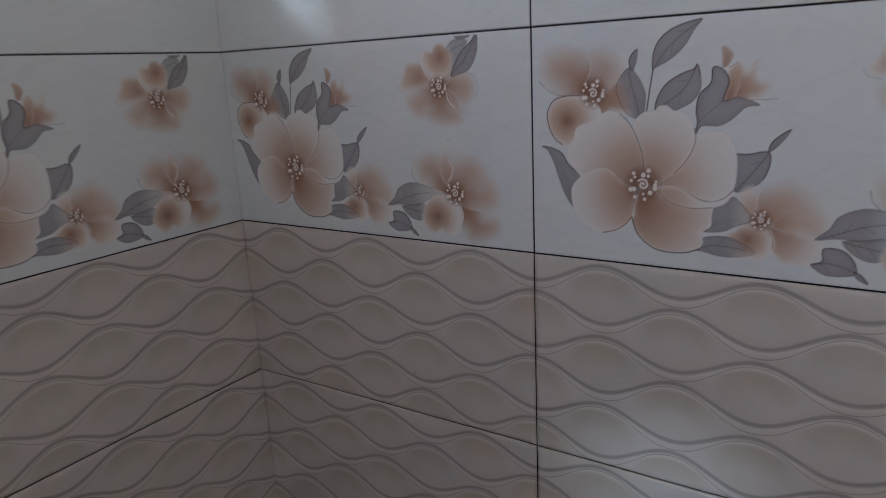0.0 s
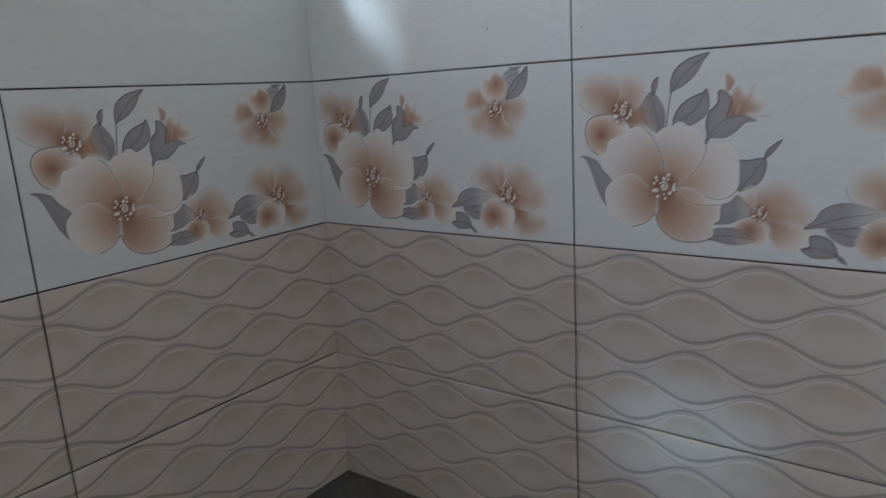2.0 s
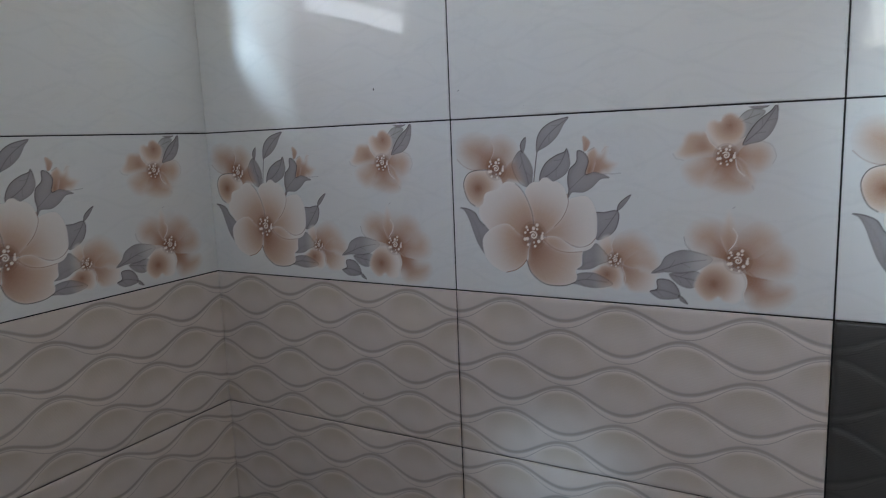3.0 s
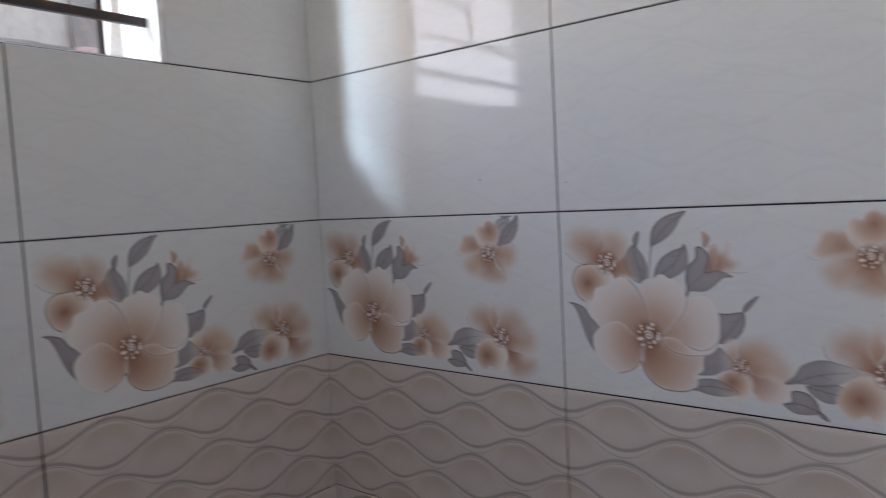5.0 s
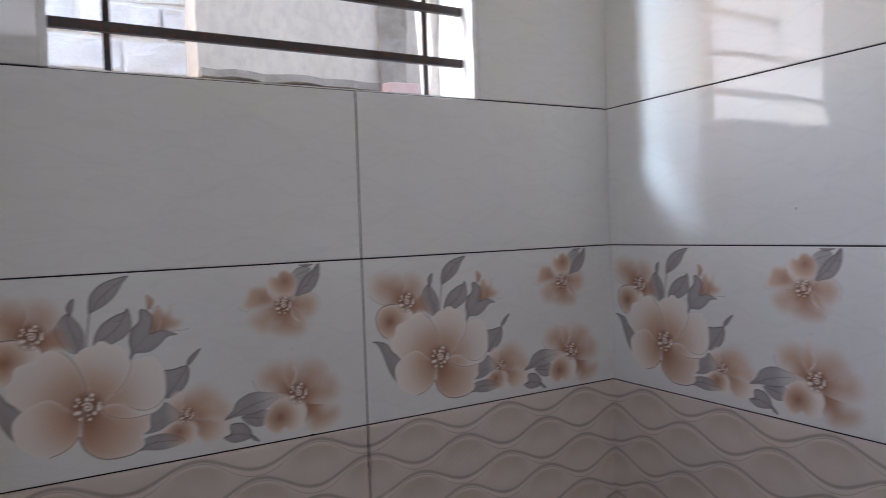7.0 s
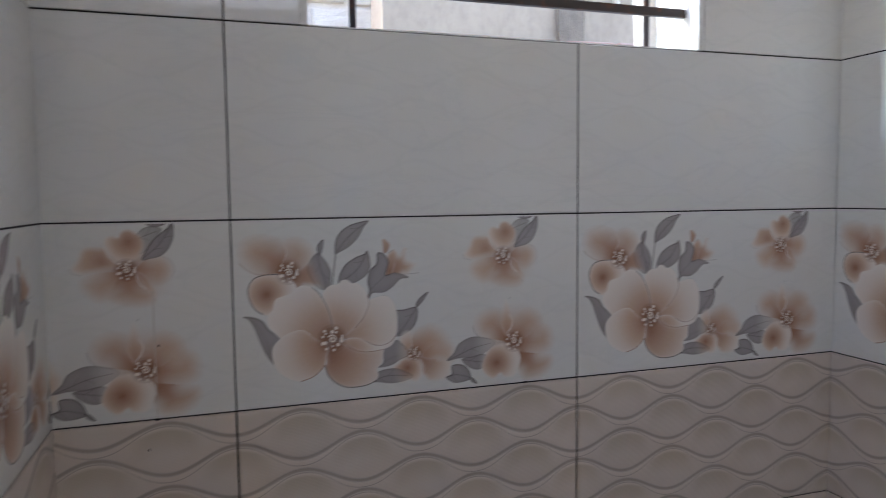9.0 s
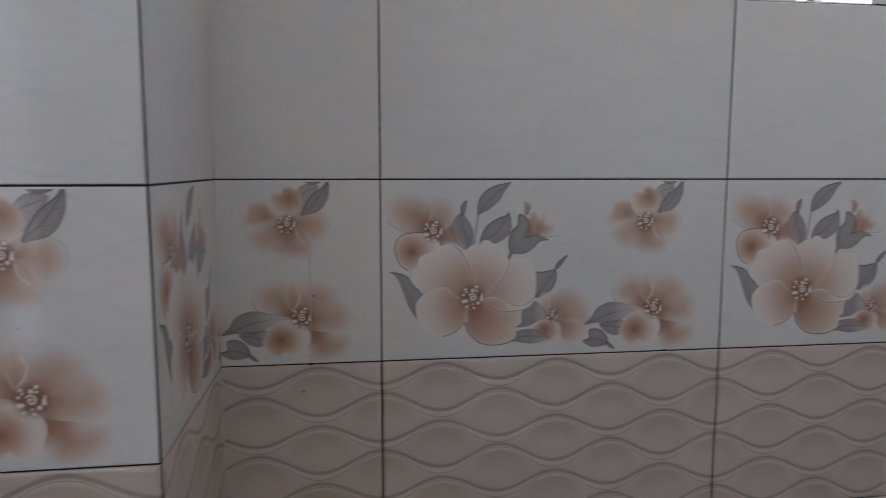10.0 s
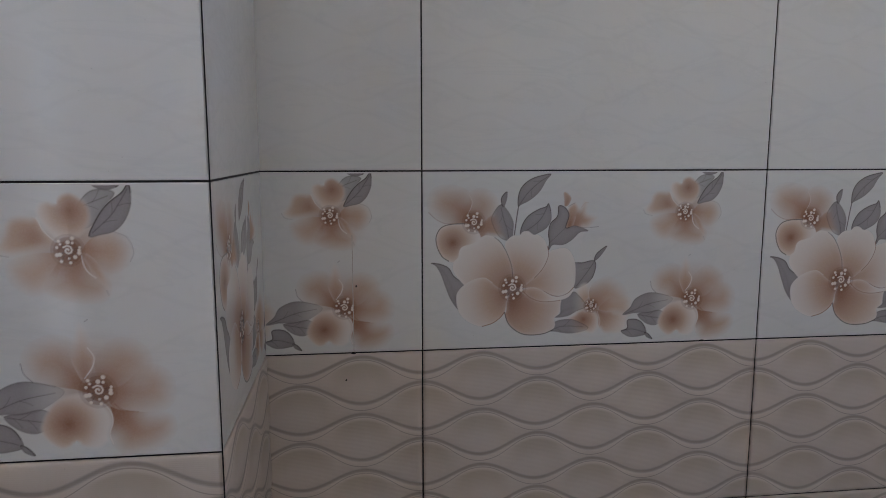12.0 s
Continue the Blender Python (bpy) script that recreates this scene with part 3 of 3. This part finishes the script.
def print_mesh(u0, u1):
    """The print of a whole or cut band tile: a film of ink where any is laid."""
    if "flowers" not in MESHES:
        MESHES["flowers"] = floral_art()
    art = MESHES["flowers"]
    rows, cols = np.mgrid[2:299, max(2, math.ceil(u0 * 1000) + 2):min(598, int(u1 * 1000) - 2)]
    inked = np.maximum.reduce([art.alpha[rows + j, cols + i] for j in (0, 1) for i in (0, 1)]) > 0.004
    rows, cols = rows[inked], cols[inked]
    corners = np.stack([(rows + j) * 601 + cols + i for j, i in ((0, 0), (0, 1), (1, 1), (1, 0))], 1)
    used, index = np.unique(corners, return_inverse=True)
    x, y = used % 601, used // 601
    me = bpy.data.meshes.new("floral_print")
    me.from_pydata(np.stack((x / 1000, y / 1000, np.full(len(x), 0.00012)), 1).tolist(), [], index.reshape(-1, 4).tolist())
    ink = me.color_attributes.new("ink", "FLOAT_COLOR", "POINT")
    ink.data.foreach_set("color", np.concatenate((art.rgb[y, x], art.alpha[y, x, None]), 1).astype(np.float32).ravel())
    loops = np.zeros(len(me.loops), dtype=np.int32)
    me.loops.foreach_get("vertex_index", loops)
    me.uv_layers.new(name="UVMap").data.foreach_set("uv", np.stack((x, y), 1)[loops].astype(np.float32).ravel() / 1000)
    me.materials.append(GLAZE_PRINT)
    me.update()
    return me


JOINT, ROW = 0.0024, 0.3035
BAND = 0.6018                     # bottom joint of the floral band


def row_z(k):
    """Height of the joint under row k; row 0 is the floral band."""
    return BAND + ROW * k


def lay(wall, origin, u_way, normal, kind, row, start, end, u0=0.0, u1=TILE_W, butt=(0, 0)):
    """One tile of a wall from start to end metres along u_way from origin; it shows u0 to u1 of the tile's pattern, and butts in a corner at either end."""
    key = (kind, round(u0, 3), round(u1, 3))
    if key not in MESHES:
        if kind in ("wave", "dark"):
            MESHES[key] = wave_mesh("wave_tile", u0, u1, WAVE if kind == "wave" else WAVE_DARK)
        else:
            MESHES[key] = tile_mesh("tile", u0, u1, GLAZE)
        if kind == "floral":
            MESHES[key + ("print",)] = print_mesh(u0, u1)
    u, n = Vector(u_way), Vector(normal)
    start, end = start + (-butt[0] if butt[0] else JOINT / 2), end - (-butt[1] if butt[1] else JOINT / 2)
    stretch = (end - start) / (u1 - u0)
    place = Vector(origin) + u * (start - u0 * stretch) + Vector((0, 0, row_z(row) + JOINT / 2))
    place += n * random.uniform(-0.0003, 0.0003)
    m = Matrix.Identity(4)
    for i, axis in enumerate((u * stretch, Vector((0, 0, (ROW - JOINT) / TILE_H)), n)):
        for r in range(3):
            m[r][i] = axis[r]
    m.translation = place
    tilt = Matrix.Rotation(random.uniform(-0.0012, 0.0012), 4, "Y") @ Matrix.Rotation(random.uniform(-0.0012, 0.0012), 4, "X")
    ob = new({"wave": "wave_tile", "dark": "wave_tile", "floral": "floral_tile"}.get(kind, "plain_tile"), MESHES[key])
    tagged(ob, TILE_LABELS[kind])
    ob.parent, ob.matrix_basis = wall, m @ tilt
    if kind == "floral":
        flowers = new("floral_print", MESHES[key + ("print",)])
        flowers.parent = ob
        tagged(flowers, "printed brown and cream flowers with grey leaves")
    return ob


TILE_LABELS = {
    "wave": "beige satin tile with raised wave lines", "dark": "dark brown satin tile with raised wave lines",
    "floral": "white glazed tile with a printed flower spray", "plain": "white glazed tile with faint wave veins"}


def kind_of(row):
    return "wave" if row < 0 else "floral" if row == 0 else "plain"


# window wall: two whole columns and a cut one
A_COLS = ((-0.603, 0.0, 0.0, TILE_W), (-1.208, -0.603, 0.0, TILE_W), (PIER_X, -1.208, TILE_W - 0.259, TILE_W))
for row in range(-2, 6):
    for start, end, u0, u1 in A_COLS:
        if row in (2, 3, 4):
            if start == -0.603:
                lay(wall_north, (0, 0, 0), (1, 0, 0), (0, -1, 0), "plain", row, WIN_R - 0.001, end, TILE_W + WIN_R, TILE_W, (0, 0.007))
                continue
            if start == -1.208:
                lay(wall_north, (0, 0, 0), (1, 0, 0), (0, -1, 0), "plain", row, start, WIN_L + 0.001, 0.0, WIN_L + 1.208)
                continue
        lay(wall_north, (0, 0, 0), (1, 0, 0), (0, -1, 0), kind_of(row), row, start, end, u0, u1, (0.007 * (start == PIER_X), 0.007 * (end == 0)))

# long wall: whole columns from the corner on, dark wave tiles past the second joint
B_COLS = ((0.0, 0.6015), (0.6015, 1.1975), (1.1975, 1.799), (1.799, 2.4), (2.4, 3.0))
for row in range(-2, 6):
    for i, (start, end) in enumerate(B_COLS):
        kind = "dark" if row < 0 and i > 1 else kind_of(row)
        lay(wall_east, (0, 0, 0), (0, -1, 0), (-1, 0, 0), kind, row, start, end, butt=(-0.0003 * (i == 0), 0))

# pier: its narrow side and its face
for row in range(-2, 6):
    lay(wall_pier, (PIER_X, PIER_Y, 0), (0, 1, 0), (1, 0, 0), kind_of(row), row, 0.0, -PIER_Y, 0.0, -PIER_Y, (0, -0.0003))
    for start, end in ((-0.602, 0.0), (-1.1325, -0.602)):
        lay(wall_pier, (PIER_X, PIER_Y, 0), (1, 0, 0), (0, -1, 0), kind_of(row), row, start, end, TILE_W - 0.5305 if end < -0.1 else 0.0, TILE_W, (0, -0.0021 * (end == 0)))

part("corner_joint", box(PIER_X - 0.0014, PIER_X, PIER_Y, PIER_Y + 0.0011, FLOOR_Z, CEIL_Z), GROUT, wall_pier, "dark grout bead down the corner")

# ---- window: lining and steel bars ----
window = tagged(new("window_1"), "unglazed window opening with brown steel bars", "window", kind="structure")
window.location = (0, 0, 0)
for name, span in (("jamb_lining", (WIN_R - 0.012, WIN_R - 0.0003, 0.001, THICK - 0.012)), ("jamb_lining", (WIN_L + 0.0003, WIN_L + 0.012, 0.001, THICK - 0.012))):
    part(name, box(*span, SILL + 0.002, HEAD), PLASTER, window)
part("sill_lining", box(WIN_L + 0.013, WIN_R - 0.013, 0.006, THICK - 0.02, SILL - 0.006, SILL + 0.003), PLASTER, window)
for q in range(8):
    z, left = 1.288 + 0.104 * q, WIN_L + 0.004 if q < 2 else -0.700
    part("horizontal_bar", box(left, WIN_R - 0.004, 0.040, 0.052, z - 0.008, z + 0.008, bevel=0.0015), STEEL, window)
for x, low in ((-0.999, SILL + 0.002), (-0.704, 1.388), (-0.425, SILL + 0.002)):
    bm = bmesh.new()
    bmesh.ops.create_cone(bm, segments=14, radius1=0.006, radius2=0.006, depth=HEAD - low - 0.002, cap_ends=True)
    part("vertical_bar", bm, STEEL, window, at=pose(x, 0.058, (HEAD + low) / 2), smooth=True)

# broken mortar along the outer edge of the right jamb
part("rough_jamb_edge", roughen(box(WIN_R - 0.03, WIN_R + 0.02, THICK - 0.011, THICK + 0.05, SILL - 0.1, HEAD + 0.1), 9, 0.022, 14), BLOCK, window)

# ---- outside ----
ground = part("ground", box(-60, 60, -60, 90, -0.55, -0.45), EARTH)
tagged(ground, "dry brown earth outside the window", "ground", kind="structure")
neighbour = part("rendered_wall", roughen(box(-0.45, 4.2, 2.22, 2.45, -0.47, 3.1), 12, 0.008, 3), RENDERED)
tagged(neighbour, "unpainted grey cement-rendered wall outside the window", "wall")
part("mortar_ledge", roughen(box(-0.44, 0.50, 2.16, 2.217, 1.700, 1.735), 12, 0.018, 7), LEDGE, neighbour, "rough mortar ledge along the wall")
part("lower_render", roughen(box(-0.44, 0.50, 2.195, 2.216, -0.47, 1.69), 8, 0.010, 5), RENDERED, neighbour)
part("mortar_smear", roughen(box(0.50, 0.64, 2.19, 2.219, 1.70, 2.75), 14, 0.035, 6), LEDGE, neighbour, "grey mortar smear")
for q in range(4):
    part("brick", roughen(box(0.47 + q * 0.30, 0.75 + q * 0.30, 2.06, 2.20, 1.60, 1.725, bevel=0.008), 2, 0.010, 12, q * 0.7), BRICK, neighbour, "pinkish clay brick")
pipe = bmesh.new()
bmesh.ops.create_cone(pipe, segments=16, radius1=0.018, radius2=0.018, depth=1.2, cap_ends=True)
part("conduit", pipe, PLASTER, neighbour, "thin white conduit", at=pose(0.80, 2.14, 2.52), smooth=True)
blocks = tagged(new("block_wall"), "whitewashed concrete block wall outside the window", "wall")
course, size = 0.195, 0.42
shared = [mesh_of("block", roughen(box(0, size - 0.022, 0, 0.2, 0, course - 0.022, bevel=0.012), 3, 0.02, 9, s * 3.1), BLOCK) for s in range(4)]
for r in range(18):
    for q in range(8):
        ob = new("block", shared[(q * 3 + r) % 4])
        ob.parent = blocks
        ob.matrix_basis = pose(-3.2 + q * size + (size / 2 if r % 2 else 0), 3.0 + random.uniform(-0.008, 0.008), -0.46 + r * course)
part("mortar_bed", box(-3.1, 0.2, 3.02, 3.17, -0.46, 3.02), BLOCK, blocks)

# ---- small marks on the tiles ----
def fleck_of(x, z, wide, high, seed):
    """A chip or dab of grout: a low, uneven lump against the window wall."""
    bm = bmesh.new()
    bmesh.ops.create_icosphere(bm, subdivisions=2, radius=1.0)
    for v in bm.verts:
        v.co = Vector((v.co.x * wide, v.co.y * 0.0008, v.co.z * high)) * (1 + 0.45 * noise.noise(v.co * 2.3 + Vector((seed, 0, 0))))
    return bm


for name, x, z, wide, high in (("chip", -1.337, 0.556, 0.0022, 0.0040), ("grout_dab", -1.324, 0.602, 0.0042, 0.0022),
                               ("grout_dab", -0.708, 0.6035, 0.0050, 0.0015), ("chip", -1.318, 0.716, 0.0012, 0.0022)):
    part(name, fleck_of(0, 0, wide, high, x * 9), GROUT, wall_north, "dark speck", at=pose(x, -0.0009, z), smooth=True)
for name, y, z, wide, high in (("chip", -0.445, 0.968, 0.0011, 0.0022), ("chip", -0.620, 0.954, 0.0009, 0.0013), ("chip", -0.381, 0.372, 0.0012, 0.0014)):
    part(name, fleck_of(0, 0, wide, high, y * 9), GROUT, wall_east, "dark speck", at=pose(-0.0009, y, z, 0, 0, 90), smooth=True)
for z, high in ((0.965, 0.014), (0.995, 0.020), (1.035, 0.010)):
    part("grout_smear", fleck_of(0, 0, 0.0016, high, z * 7), PLASTER, wall_east, "white grout residue", at=pose(-0.0006, -1.1945, z, 0, 0, 90), smooth=True)

DRIP = rough_stuff("dried_drip", (0.50, 0.44, 0.39, 1), (0.62, 0.58, 0.54, 1), 60, 0.6, 0.0004)
drip = bmesh.new()
runs = [(-1.3235 + 0.0012 * noise.noise(Vector((0, i * 0.7, 4))), 0.606 + 0.013 * i) for i in range(16)]
for (x0, z0), (x1, z1) in zip(runs, runs[1:]):
    half = 0.0007 + 0.0003 * noise.noise(Vector((z0 * 40, 2, 0)))
    drip.faces.new([drip.verts.new((x, -0.0011, z)) for x, z in ((x0 - half, z0), (x0 + half, z0), (x1 + half, z1), (x1 - half, z1))])
bmesh.ops.remove_doubles(drip, verts=drip.verts[:], dist=0.0006)
part("drip_stain", drip, DRIP, wall_north, "thin dried cement drip")
